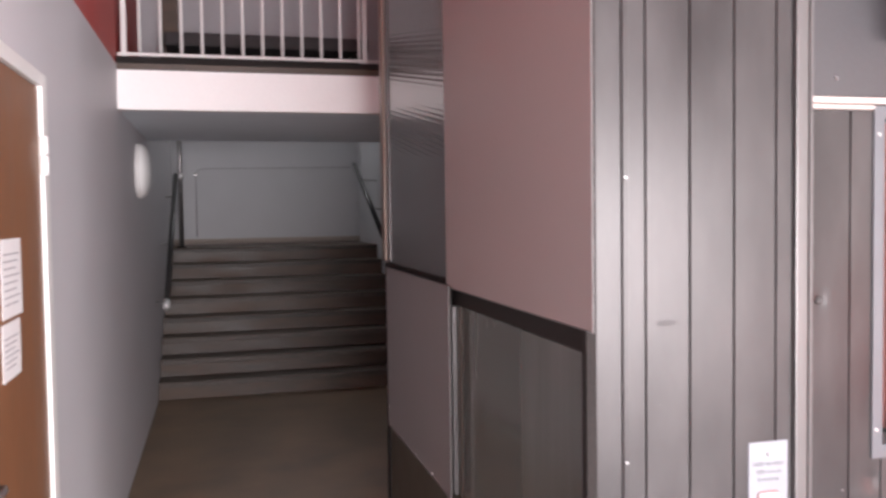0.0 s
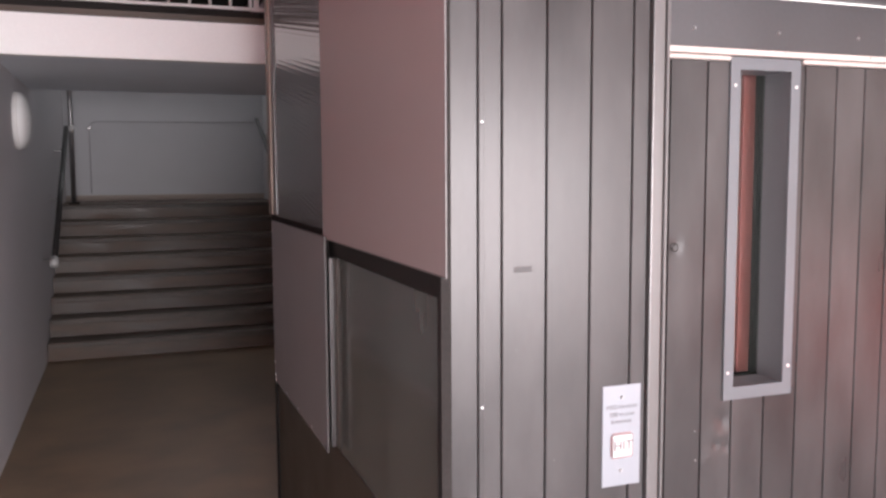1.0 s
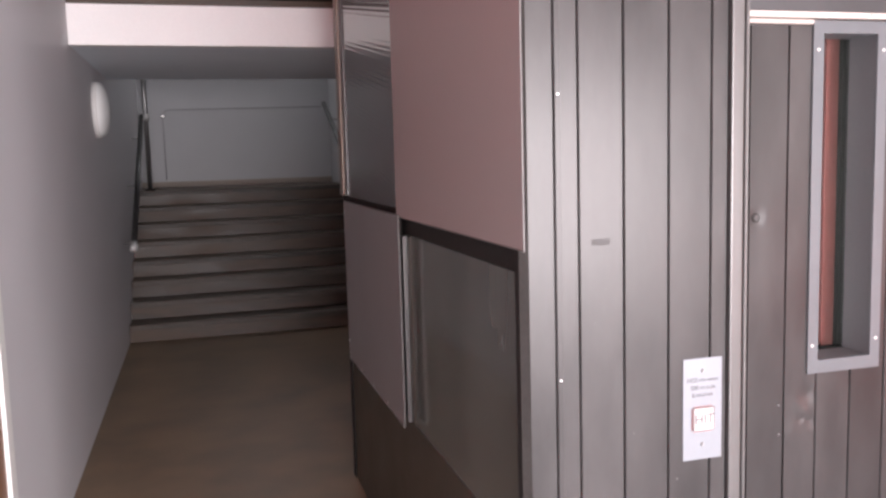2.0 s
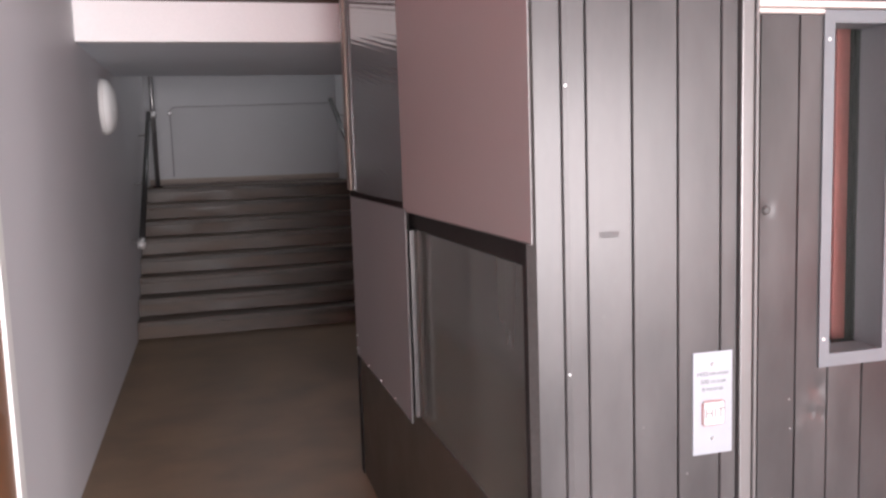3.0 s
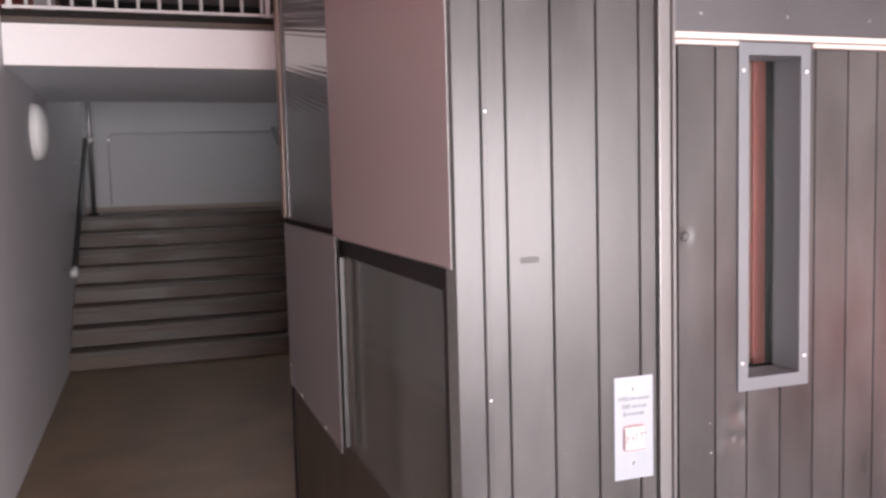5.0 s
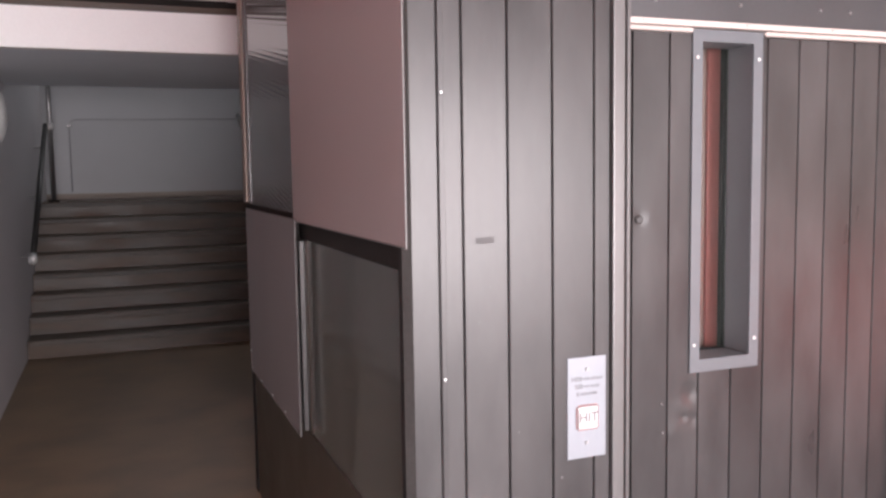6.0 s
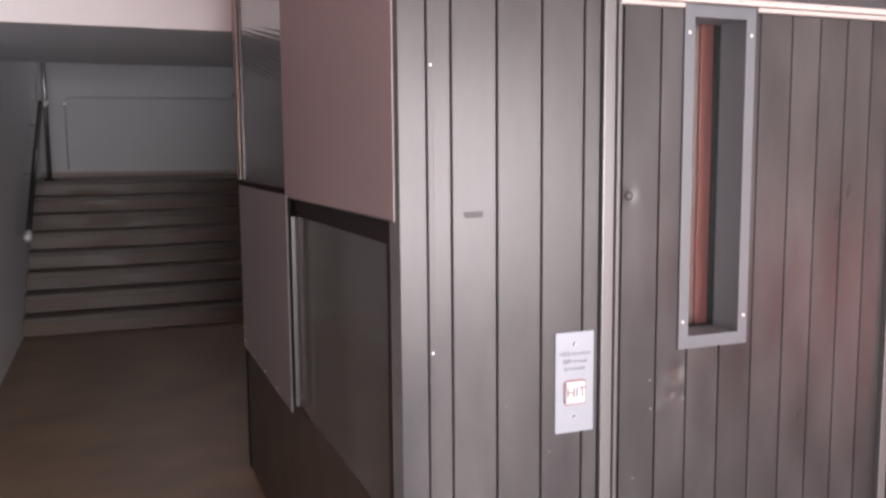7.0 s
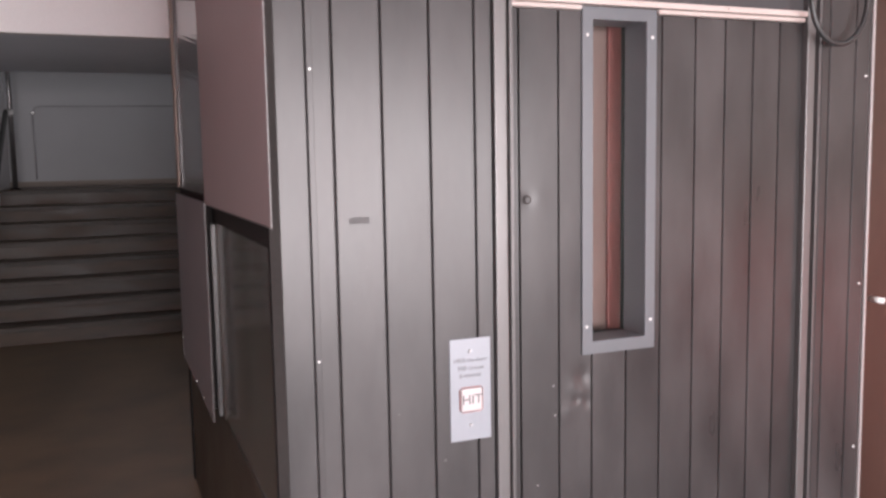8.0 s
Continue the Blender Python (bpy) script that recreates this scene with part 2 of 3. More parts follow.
setting("floor", B(-0.2, EAST, 2.0, BACKY + 0.2, -0.2, 0.0), M_FLOOR, "worn dark brown smooth floor covering", "floor")
setting("floor_entrance", B(-0.2, EAST, SOUTH, 2.0, -0.2, 0.0), M_STONE, "smooth blue-grey stone floor of the entrance hall", "floor")
bm = bmesh.new()
box(bm, -0.2, 0.0, 3.275, BACKY + 0.2, 0.0, UP - 0.045)
box(bm, -0.2, 0.0, SOUTH, 2.175, 0.0, UP - 0.045)
box(bm, -0.2, 0.0, 2.175, 3.275, 2.17, UP - 0.045)
setting("wall_west", bm, M_WALL, "grey-white painted plaster wall along the corridor", "wall")
setting("wall_west_stairwell", B(-0.2, -0.004, 7.4, BACKY + 0.2, UP - 0.045, TOP), M_BACK, "pale painted wall high above the stairs", "wall")
setting("wall_west_upper", B(-0.2, -0.004, SOUTH, 7.4, UP - 0.045, TOP), M_RED, "red painted upper wall above the corridor", "wall")
# the high opening is assumed, cut for the stairwell fill
bm = bmesh.new()
box(bm, -0.2, STAIR_E + 0.2, BACKY, BACKY + 0.2, 0.0, 3.55)
box(bm, -0.2, STAIR_E + 0.2, BACKY, BACKY + 0.2, 4.65, TOP)
box(bm, -0.2, 0.65, BACKY, BACKY + 0.2, 3.55, 4.65)
box(bm, 2.35, STAIR_E + 0.2, BACKY, BACKY + 0.2, 3.55, 4.65)
setting("wall_north", bm, M_BACK, "pale grey painted wall behind the stair landing", "wall")
setting("wall_stair_east", B(STAIR_E, STAIR_E + 0.2, REAR + 0.2, BACKY, 0.0, TOP), M_BACK, "pale grey painted wall beside the stairs", "wall")
bm = bmesh.new()
box(bm, 0.0, 0.12, SOUTH - 0.2, SOUTH, 0.0, TOP)
box(bm, 4.85, EAST, SOUTH - 0.2, SOUTH, 0.0, TOP)
box(bm, 0.12, 4.85, SOUTH - 0.2, SOUTH, 2.16, TOP)
box(bm, 0.12, 4.85, SOUTH - 0.2, SOUTH, 0.0, 0.46)
setting("wall_south", bm, M_WALL, "grey-white wall round the glazed entrance", "wall")
setting("wall_east", B(EAST, EAST + 0.2, SOUTH - 0.2, 3.0, 0.0, 1.0), M_RED, "red painted dado of the entrance hall wall", "wall")
setting("wall_east_upper", B(EAST + 0.004, EAST + 0.2, SOUTH - 0.2, 3.0, 1.002, TOP), M_HALL, "grey-brown upper wall of the entrance hall", "wall")
bm = bmesh.new()
box(bm, 3.162, EAST, 2.3, 2.5, 2.2, TOP)
box(bm, 4.62, EAST, 2.3, 2.5, 0.0, 2.2)
box(bm, 3.162, 3.53, 2.3, 2.5, 0.0, 2.2)
setting("wall_lobby", bm, M_UPPER, "grey-brown wall beside the lift", "wall")
setting("ceiling", B(-0.2, EAST + 0.2, SOUTH - 0.2, BACKY + 0.2, TOP, TOP + 0.2), M_SOFFIT, "pale ceiling of the double-height hall", "ceiling")
setting("upper_floor_soffit", B(0.0, STAIR_E, 5.65, SLAB_N, SLABZ, UP - 0.04), M_SOFFIT, "grey painted soffit under the upper floor", "ceiling")
setting("fascia", B(0.0, STAIR_E, 5.56, 5.647, SLABZ - 0.004, UP - 0.075, 0.004), M_FASCIA, "white painted edge band of the upper floor", "trim")
setting("floor_edge", B(0.0, STAIR_E, 5.545, 7.25, UP - 0.036, UP, 0.003), M_FRAME, "dark upper floor covering with dark edge strip", "floor")
setting("floor_edge_strip", B(0.0, STAIR_E, 5.552, 5.63, UP - 0.073, UP - 0.038), M_STEP, "dark strip under the upper floor edge", "trim")
setting("wall_upper", B(0.0, STAIR_E, 7.25, 7.4, UP - 0.038, TOP), M_UPPER, "grey upper hall wall behind the railing", "wall")
setting("stair_wall_inner", B(1.6, STAIR_E, REAR + 0.1, REAR + 0.22, 0.0, SLABZ + 2), M_BACK, "plain wall behind the lift shaft", "wall")

# ---- staircase ----
stair = thing("staircase", (1.2, STEP_Y, 0), "dark stone staircase with eight worn steps", "stairs", kind="structure")
for i in range(STEPS):
    y0, z1 = STEP_Y + i * GOING, RISE * (i + 1)
    y1 = y0 + GOING if i < STEPS - 1 else BACKY
    step = part("step", B(0.002, STAIR_E - 0.002, y0 + 0.002, y1, z1 - RISE - (0.1 if i else 0), z1 - 0.042), M_STEP, stair)
    tread = part("tread", B(0.004, STAIR_E - 0.004, y0 - 0.024, y1 - 0.002 if i < STEPS - 1 else BACKY - 0.002, z1 - 0.04, z1, 0.006), M_STEP, step)
    part("nosing_strip", B(0.02, STAIR_E - 0.02, y0 - 0.029, y0 - 0.018, z1 - 0.048, z1 - 0.006, 0.003), M_NOSING, step, "worn black nosing strip")


def rail(name, x, wall_x, y0, z0, y1, z1, label):
    th = thing(name, (x, y0, z0), label, "handrail", "stair handrails")
    part("handrail", cyl((x, y0, z0), (x, y1, z1), 0.026, 16), M_RAIL, th, "dark plastic-covered handrail", True)
    for k in range(3):
        f = 0.06 + 0.40 * k
        y, z = y0 + f * (y1 - y0), z0 + f * (z1 - z0)
        part("bracket", tube([(x, y, z - 0.02), (x, y, z - 0.07), ((x + wall_x) / 2, y, z - 0.085), (wall_x, y, z - 0.085)], 0.008), M_STEEL, th)
    return th


left_rail = rail("stair_handrail", 0.105, 0.0, 8.06, 0.925, 10.43, 2.17, "dark handrail fixed to the stair wall with chrome brackets")
part("end_cap", cyl((0.105, 7.985, 0.884), (0.105, 8.07, 0.930), 0.034, 18), M_CHROME, left_rail, "bright chrome end cap", True)
rail("stair_handrail", 2.20, STAIR_E, 8.6, 1.42, 10.5, 2.30, "dark handrail on the far stair wall")
pole = thing("stair_pole", (0.15, 10.44, LAND), "slim steel pole standing at the stair head", "pole")
part("tube", cyl((0.15, 10.44, LAND), (0.15, 10.44, 3.5), 0.026, 16), M_STEEL, pole, "", True)
part("foot_flange", cyl((0.15, 10.44, LAND), (0.15, 10.44, LAND + 0.02), 0.055, 18), M_FRAME, pole)
part("clamp", cyl((0.15, 10.44, 2.12), (0.15, 10.44, 2.19), 0.038, 16), M_CHROME, pole, "", True)

conduit = thing("wall_conduit", (0.3, BACKY, LAND), "thin painted pipe running along the landing wall", "pipe")
part("pipe", tube([(0.30, BACKY - 0.03, 1.42), (0.30, BACKY - 0.03, 2.20), (0.305, BACKY - 0.03, 2.25), (0.33, BACKY - 0.03, 2.29), (0.38, BACKY - 0.03, 2.305), (2.32, BACKY - 0.03, 2.325)], 0.008), M_UPPER, conduit, "", True)
part("clip", B(0.275, 0.325, BACKY - 0.045, BACKY - 0.001, 2.21, 2.24, 0.003), M_STEEL, conduit)
# added strip in place of the smudgy brown stain; no skirting known here
setting("baseboard", B(0.0, STAIR_E, BACKY - 0.014, BACKY - 0.001, LAND + 0.002, LAND + 0.07, 0.002), M_HALL, "brown-grey strip standing for the brown stain at the foot of the landing wall", "baseboard")

lamp = thing("wall_lamp", (0, 6.72, 2.028), "round white opal wall lamp, switched off", "wall lamp")
bm = bmesh.new()
bmesh.ops.create_uvsphere(bm, u_segments=32, v_segments=16, radius=1, matrix=Matrix.Translation((0.03, 6.72, 2.028)) @ Matrix.Diagonal((0.075, 0.198, 0.198, 1)))
bmesh.ops.bisect_plane(bm, geom=bm.verts[:] + bm.edges[:] + bm.faces[:], plane_co=(0.03, 0, 0), plane_no=(-1, 0, 0), clear_outer=True)
part("diffuser", bm, M_OPAL, lamp, "white opal glass dome", True)
part("base_ring", cyl((0.0, 6.72, 2.028), (0.031, 6.72, 2.028), 0.2, 36), M_WHITE, lamp, "", True)

# ---- upper floor ----
railing = thing("balcony_railing", (1.0, 5.59, UP), "white painted steel railing along the upper floor edge", "railing")
part("bottom_rail", B(0.003, STAIR_E - 0.003, 5.605, 5.6, UP + 0.015, UP + 0.035, 0.003), M_RAILWHITE, railing)
part("top_rail", B(0.003, STAIR_E - 0.003, 5.565, 5.61, UP + 0.9, UP + 0.94, 0.006), M_RAILWHITE, railing)
for i in range(12):
    x = 0.133 + 0.122 * i
    part("baluster", cyl((x, 5.588, UP + 0.035), (x, 5.588, UP + 0.9), 0.0105, 10), M_RAILWHITE, railing, "", True)
for x in (1.515, 0.04):
    part("post", B(x - 0.016, x + 0.016, 5.605, 5.637, UP, UP + 0.9, 0.003), M_RAILWHITE, railing)
    part("foot_plate", B(x - 0.04, x + 0.04, 5.602, 5.67, UP + 0.0005, UP + 0.012, 0.002), M_RAILWHITE, railing)
bench = thing("bench", (0.95, 6.9, UP), "long dark upholstered bench against the upper wall", "bench")
part("seat", B(0.22, 1.72, 6.62, 7.10, UP + 0.28, UP + 0.38, 0.02), M_DARKBENCH, bench)
part("backrest", B(0.22, 1.72, 7.10, 7.22, UP + 0.28, UP + 0.45, 0.02), M_DARKBENCH, bench)
for x in (0.3, 1.6):
    part("leg", B(x, x + 0.05, 6.7, 7.05, UP, UP + 0.28, 0.004), M_FRAME, bench)
setting("pilaster", B(0.16, 0.30, 7.12, 7.246, UP, TOP), M_STEP, "brown-grey pilaster on the upper wall", "pilaster")

# ---- corridor door on the west wall ----
door = tagged(thing("door_1", (0, 2.8, 0), "brown wood-veneer door with notices, closed", "door"), kind="structure")
for y0, y1, z0, z1 in ((3.20, 3.287, 0.0, 2.178), (2.16, 2.247, 0.0, 2.178), (2.249, 3.198, 2.13, 2.178)):
    part("frame", B(-0.1, 0.010, y0, y1, z0, z1, 0.005), M_WHITE, door, "white painted door frame")
leaf = part("leaf", B(-0.045, -0.002, 2.251, 3.193, 0.006, 2.127, 0.003), M_DOOR, door)
for z0, z1 in ((1.905, 1.965), (1.835, 1.90), (0.25, 0.32)):
    part("hinge", cyl((0.012, 3.201, z0), (0.012, 3.201, z1), 0.013, 12), M_WHITE, door, "white painted hinge", True)
part("handle", tube([(0.0, 2.375, 1.03), (0.045, 2.375, 1.03), (0.05, 2.355, 1.03), (0.05, 2.275, 1.03)], 0.009), M_STEEL, leaf, "", True)


def notice(y0, y1, z0, z1, lines):
    th = thing("paper_notice", (0, y0, z0), "white paper notice taped to the brown door", "notice", "notices on the door")
    part("sheet", B(-0.0015, 0.0, y0, y1, z0, z1), M_PAPER, th)
    for k in range(lines):
        z = z1 - 0.04 - k * (z1 - z0 - 0.06) / lines
        part("printed_line", B(0.0003, 0.0007, y0 + 0.025, y1 - 0.03 - 0.04 * ((k * 7) % 3) / 2, z - 0.005, z, 0), M_FAINT, th)
    return th


notice(2.615, 2.855, 1.415, 1.635, 8)
notice(2.60, 2.815, 1.245, 1.403, 6)

# ---- lift shaft ----
HIGH = TOP - 0.004
shaft = thing("lift_shaft", (2.2, 2.9, 0), "lift shaft with brown-grey metal cladding and dark framed side panels", "lift shaft")
part("core", B(SIDE + 0.05, 1.93, FACE + 0.05, REAR - 0.03, 0.0, HIGH), M_GROOVE, shaft)
part("core", B(1.932, 2.959, 2.45, REAR - 0.03, 0.0, HIGH), M_GROOVE, shaft)
part("core", B(2.961, 3.149, FACE + 0.076, REAR - 0.03, 0.0, HIGH), M_GROOVE, shaft)
part("backing_sheet", B(1.3785, 1.93, FACE + 0.012, FACE + 0.05, 0.0, HIGH), M_GROOVE, shaft)

# front cladding boards with open grooves between them
FRONT = (1.376, 1.444, 1.503, 1.616, 1.732, 1.845, 1.891)
for a, b in zip(FRONT, FRONT[1:]):
    proud = 0.003 if a == 1.444 else 0.0
    x0, x1 = (a if a < 1.45 else a + 0.002), (b - 0.001 if b < 1.45 else b - 0.002)
    part("cladding_board", B(x0, x1, FACE - proud, FACE + 0.011, 0.0, HIGH, 0.003 if proud else 0.002), M_CLAD, shaft)
part("cover_strip", B(1.4455, 1.4590, FACE - 0.0048, FACE - 0.0032, 0.0, HIGH, 0.0007), M_CLAD, shaft)
post = part("door_post", B(1.892, 1.925, FACE - 0.012, FACE + 0.09, 0.0, HIGH, 0.004), M_POST, shaft, "light bronze door post")
part("door_post", B(1.935, 1.945, FACE - 0.004, FACE + 0.09, 0.0, HIGH, 0.002), M_POST, shaft, "light bronze door post")
part("seal", B(1.926, 1.934, FACE + 0.012, FACE + 0.08, 0.0, HIGH), M_GROOVE, shaft)
part("door_post", B(2.902, 2.932, FACE + 0.042, FACE + 0.09, 0.0, HIGH, 0.004), M_POST, shaft, "light bronze door post")
part("seal", B(2.933, 2.947, FACE + 0.06, FACE + 0.09, 0.0, HIGH), M_GROOVE, shaft)
RIGHT = (2.959, 2.990, 3.090, 3.148)
for a, b in zip(RIGHT, RIGHT[1:]):
    part("cladding_board", B(a + 0.002, b - 0.002, FACE + 0.045, FACE + 0.075, 0.0, HIGH, 0.002), M_CLAD, shaft)
part("door_post", B(2.948, 2.957, FACE + 0.043, FACE + 0.09, 0.0, HIGH, 0.002), M_POST, shaft, "light bronze door post")
part("corner_strip", B(3.149, 3.159, FACE + 0.038, FACE + 0.09, 0.0, HIGH, 0.003), M_STRIP, shaft, "pale metal corner strip")
part("side_sheet", B(3.151, 3.157, FACE + 0.092, REAR, 0.0, HIGH), M_CLAD, shaft)


def screw(x, y, z, parent, r=0.0045, mat=None):
    bm = cyl((x, y + 0.001, z), (x, y - 0.0025, z), r, 12, r * 0.6)
    return part("screw", bm, mat or M_CHROME, parent)


for z in (0.45, 1.118, 1.765, 2.42):
    screw(1.4525, FACE - 0.005, z, shaft, 0.0036)
for z in (0.662, 1.171, 1.789):
    screw(3.131, FACE + 0.044, z, shaft)

# side wall: dark frame, proud panels and ribbed glass
BAND0, BAND1 = 1.364, 1.428
MID, GREY_END = 2.975, 4.09
part("side_post", B(1.3505, 1.3745, 1.836, FACE + 0.012, 0.0, HIGH), M_FRAME, shaft)
part("side_post", B(SIDE, SIDE + 0.05, FACE + 0.013, 1.915, 0.0, BAND0 - 0.002), M_FRAME, shaft)
part("mullion", B(SIDE, SIDE + 0.045, MID + 0.03, MID + 0.07, BAND1 + 0.021, HIGH), M_FRAME, shaft)
part("mullion", B(SIDE + 0.012, SIDE + 0.045, MID + 0.055, MID + 0.11, 0.682, BAND0 - 0.002), M_FRAME, shaft)
part("glazing_bead", B(SIDE - 0.016, SIDE + 0.03, MID + 0.016, MID + 0.05, 0.682, BAND0 - 0.004, 0.004), M_POST, shaft, "pale aluminium glazing bead")
part("glazing_bead", B(SIDE - 0.001, SIDE + 0.03, MID - 0.028, MID + 0.014, 0.682, BAND0 - 0.004, 0.003), M_PLINTH, shaft)
part("band", B(SIDE - 0.002, SIDE + 0.048, FACE + 0.052, REAR - 0.05, BAND0, BAND1 + 0.02, 0.003), M_FRAME, shaft)
part("band", B(SIDE, SIDE + 0.048, 1.917, REAR - 0.05, 0.63, 0.68, 0.003), M_PLINTH, shaft)
part("glass_pane", B(SIDE + 0.004, SIDE + 0.014, MID + 0.072, REAR - 0.127, BAND1 + 0.021, HIGH), M_WIRED, shaft, "dark ribbed glass")
part("glass_pane", B(SIDE + 0.004, SIDE + 0.014, 1.917, MID - 0.036, 0.682, BAND0 - 0.002), M_SMOKED, shaft, "smoked glass pane")
pink = part("panel", B(1.3475, 1.3502, 1.798, MID + 0.045, BAND1, HIGH, 0.001), M_PINK, shaft, "rose-brown laminate panel")
part("batten", B(1.3508, SIDE - 0.001, 1.945, MID + 0.028, 1.46, HIGH), M_FRAME, shaft)
grey = part("panel", B(1.338, 1.3432, MID - 0.012, GREY_END, 0.677, 1.434, 0.002), M_GREY, shaft, "grey laminate panel")
part("batten", B(1.3445, SIDE - 0.004, MID + 0.06, GREY_END - 0.03, 0.70, 1.43), M_FRAME, shaft)
part("edge_strip", B(1.3375, 1.3435, MID - 0.0155, MID - 0.0125, 0.677, 1.434), M_EDGE, grey, "pale worn panel edge")
part("edge_strip", B(1.3375, 1.3435, MID - 0.012, GREY_END, 0.6735, 0.6765), M_EDGE, grey, "pale worn panel edge")
part("edge_strip", B(1.3375, 1.3435, MID - 0.012, GREY_END, 1.4345, 1.4365), M_EDGE, grey, "pale worn panel edge")
part("edge_strip", B(1.3471, 1.3503, 1.7965, 1.7975, BAND1, HIGH), M_EDGE, pink, "pale worn panel edge")
part("edge_strip", B(1.3471, 1.3503, 1.798, MID + 0.045, BAND1 - 0.0028, BAND1 - 0.0005), M_EDGE, pink, "pale worn panel edge")
part("rear_post", B(SIDE - 0.012, SIDE + 0.05, REAR - 0.06, REAR + 0.03, 1.455, HIGH, 0.004), M_BRASS, shaft, "brown anodised rear post")
part("rear_post", B(SIDE - 0.004, SIDE + 0.04, REAR - 0.125, REAR - 0.062, 1.455, HIGH, 0.003), M_POST, shaft, "pale glazing bead")
part("rear_sheet", B(SIDE + 0.052, 3.149, REAR - 0.028, REAR, 0.0, HIGH), M_FRAME, shaft)
part("rear_post", B(SIDE, SIDE + 0.05, REAR - 0.03, REAR + 0.03, 0.0, 1.446, 0.004), M_FRAME, shaft)
part("plinth", B(SIDE + 0.006, SIDE + 0.045, FACE + 0.095, REAR - 0.032, 0.0, 0.628), M_PLINTH, shaft, "dark plinth under the side panels")
for z in (0.71, 0.77, 1.39):
    part("screw", cyl((1.3385, GREY_END - 0.03, z), (1.335, GREY_END - 0.03, z), 0.005, 10), M_CHROME, grey)
for k in range(4):
    part("screw", cyl((1.3385, 4.04 - 0.27 * k, 0.692), (1.335, 4.04 - 0.27 * k, 0.692), 0.005, 10), M_CHROME, grey)

# scuffs on the cladding
scuff = tagged(part("scuff_mark", B(1.534, 1.580, FACE - 0.0006, FACE - 0.0002, 1.424, 1.438, 0.0), M_STAIN), "small dark scuff on the metal cladding", "mark")

for x, z, r in ((1.541, 1.243, 0.0028), (1.756, 0.842, 0.0032), (1.571, 1.322, 0.0022), (1.64, 0.97, 0.0018)):
    tagged(part("paint_fleck", cyl((x, FACE - 0.0007, z), (x, FACE - 0.0001, z), r, 10), M_STAIN if z > 1.2 else M_POST), "tiny chipped fleck in the metal cladding", "mark", "flecks on the cladding")

# ---- lift door ----
lift_door = thing("lift_door", (2.43, DOORY, 0), "closed brown-grey metal lift door with a narrow window", "lift door")
GR = (1.947, 1.993, 2.105, 2.204, 2.311, 2.420, 2.529, 2.629, 2.726, 2.820, 2.930)
WX0, WX1, WZ0, WZ1 = 2.203, 2.367, 1.080, 1.914
DTOP = 1.933
for a, b in zip(GR, GR[1:]):
    spans = [(0.01, DTOP)]
    if b > WX0 and a < WX1:
        spans = [(0.01, WZ0 - 0.02), (WZ1 + 0.012, DTOP)]
    x0, x1 = a + 0.002, b - 0.002
    if a in (1.993, 2.105):
        continue
    for z0, z1 in spans:
        if a < WX1 < b:
            part("cladding_board", B(WX1 + 0.004, x1, DOORY, DOORY + 0.012, WZ0 - 0.02, WZ1 + 0.012, 0.001), M_CLAD, lift_door) if z0 < 0.1 else None
        if a < WX0 < b and z0 < 0.1:
            part("cladding_board", B(x0, WX0 - 0.004, DOORY, DOORY + 0.012, WZ0 - 0.02, WZ1 + 0.012, 0.001), M_CLAD, lift_door)
        part("cladding_board", B(x0, x1, DOORY, DOORY + 0.012, z0, z1, 0.0015), M_CLAD, lift_door)
bm = bmesh.new()
box(bm, 1.946, WX0 - 0.004, DOORY + 0.013, DOORY + 0.045, 0.01, DTOP)
box(bm, WX1 + 0.004, 2.929, DOORY + 0.013, DOORY + 0.045, 0.01, DTOP)
box(bm, WX0 - 0.004, WX1 + 0.004, DOORY + 0.013, DOORY + 0.045, 0.01, WZ0 - 0.004)
box(bm, WX0 - 0.004, WX1 + 0.004, DOORY + 0.013, DOORY + 0.045, WZ1 + 0.004, DTOP)
part("core", bm, M_GROOVE, lift_door)
bm = bmesh.new()
for x0, x1, z0, z1 in ((2.172, WX0, 1.046, 1.945), (WX1, 2.398, 1.046, 1.945), (WX0, WX1, 1.046, WZ0), (WX0, WX1, WZ1, 1.945)):
    box(bm, x0, x1, DOORY - 0.006, DOORY - 0.0012, z0, z1)
bmesh.ops.remove_doubles(bm, verts=bm.verts, dist=0.0001)
win = part("window_frame", bm, M_WINFRAME, lift_door, "light grey enamelled window frame")
D1 = DOORY + 0.095
part("reveal", B(WX0 - 0.003, WX0, DOORY, D1, WZ0, WZ1), M_REVEAL, lift_door, "grey window reveal")
part("reveal", B(WX1, WX1 + 0.003, DOORY, D1, WZ0, WZ1), M_REVEAL, lift_door, "grey window reveal")
part("reveal", B(WX0, WX1, DOORY, D1, WZ0 - 0.003, WZ0), M_REVEAL, lift_door, "grey window reveal")
part("reveal", B(WX0, WX1, DOORY, D1, WZ1, WZ1 + 0.003), M_REVEAL, lift_door, "grey window reveal")
pane = part("window_pane", B(WX0, WX1, D1 - 0.004, D1 + 0.002, WZ0, WZ1), M_GLASS, lift_door, "clear glass")
pane.visible_shadow = False
for x, z in ((2.187, 1.874), (2.385, 1.874), (2.185, 1.120), (2.385, 1.124)):
    screw(x, DOORY - 0.006, z, win, 0.0055)
part("key_hole", cyl((2.014, DOORY - 0.003, 1.460), (2.014, DOORY + 0.002, 1.460), 0.011, 18, 0.012), M_GROOVE, lift_door, "dull emergency key hole", True)
part("key_slot", cyl((2.014, DOORY - 0.0045, 1.460), (2.014, DOORY - 0.002, 1.460), 0.0065, 12), M_CABLE, lift_door)
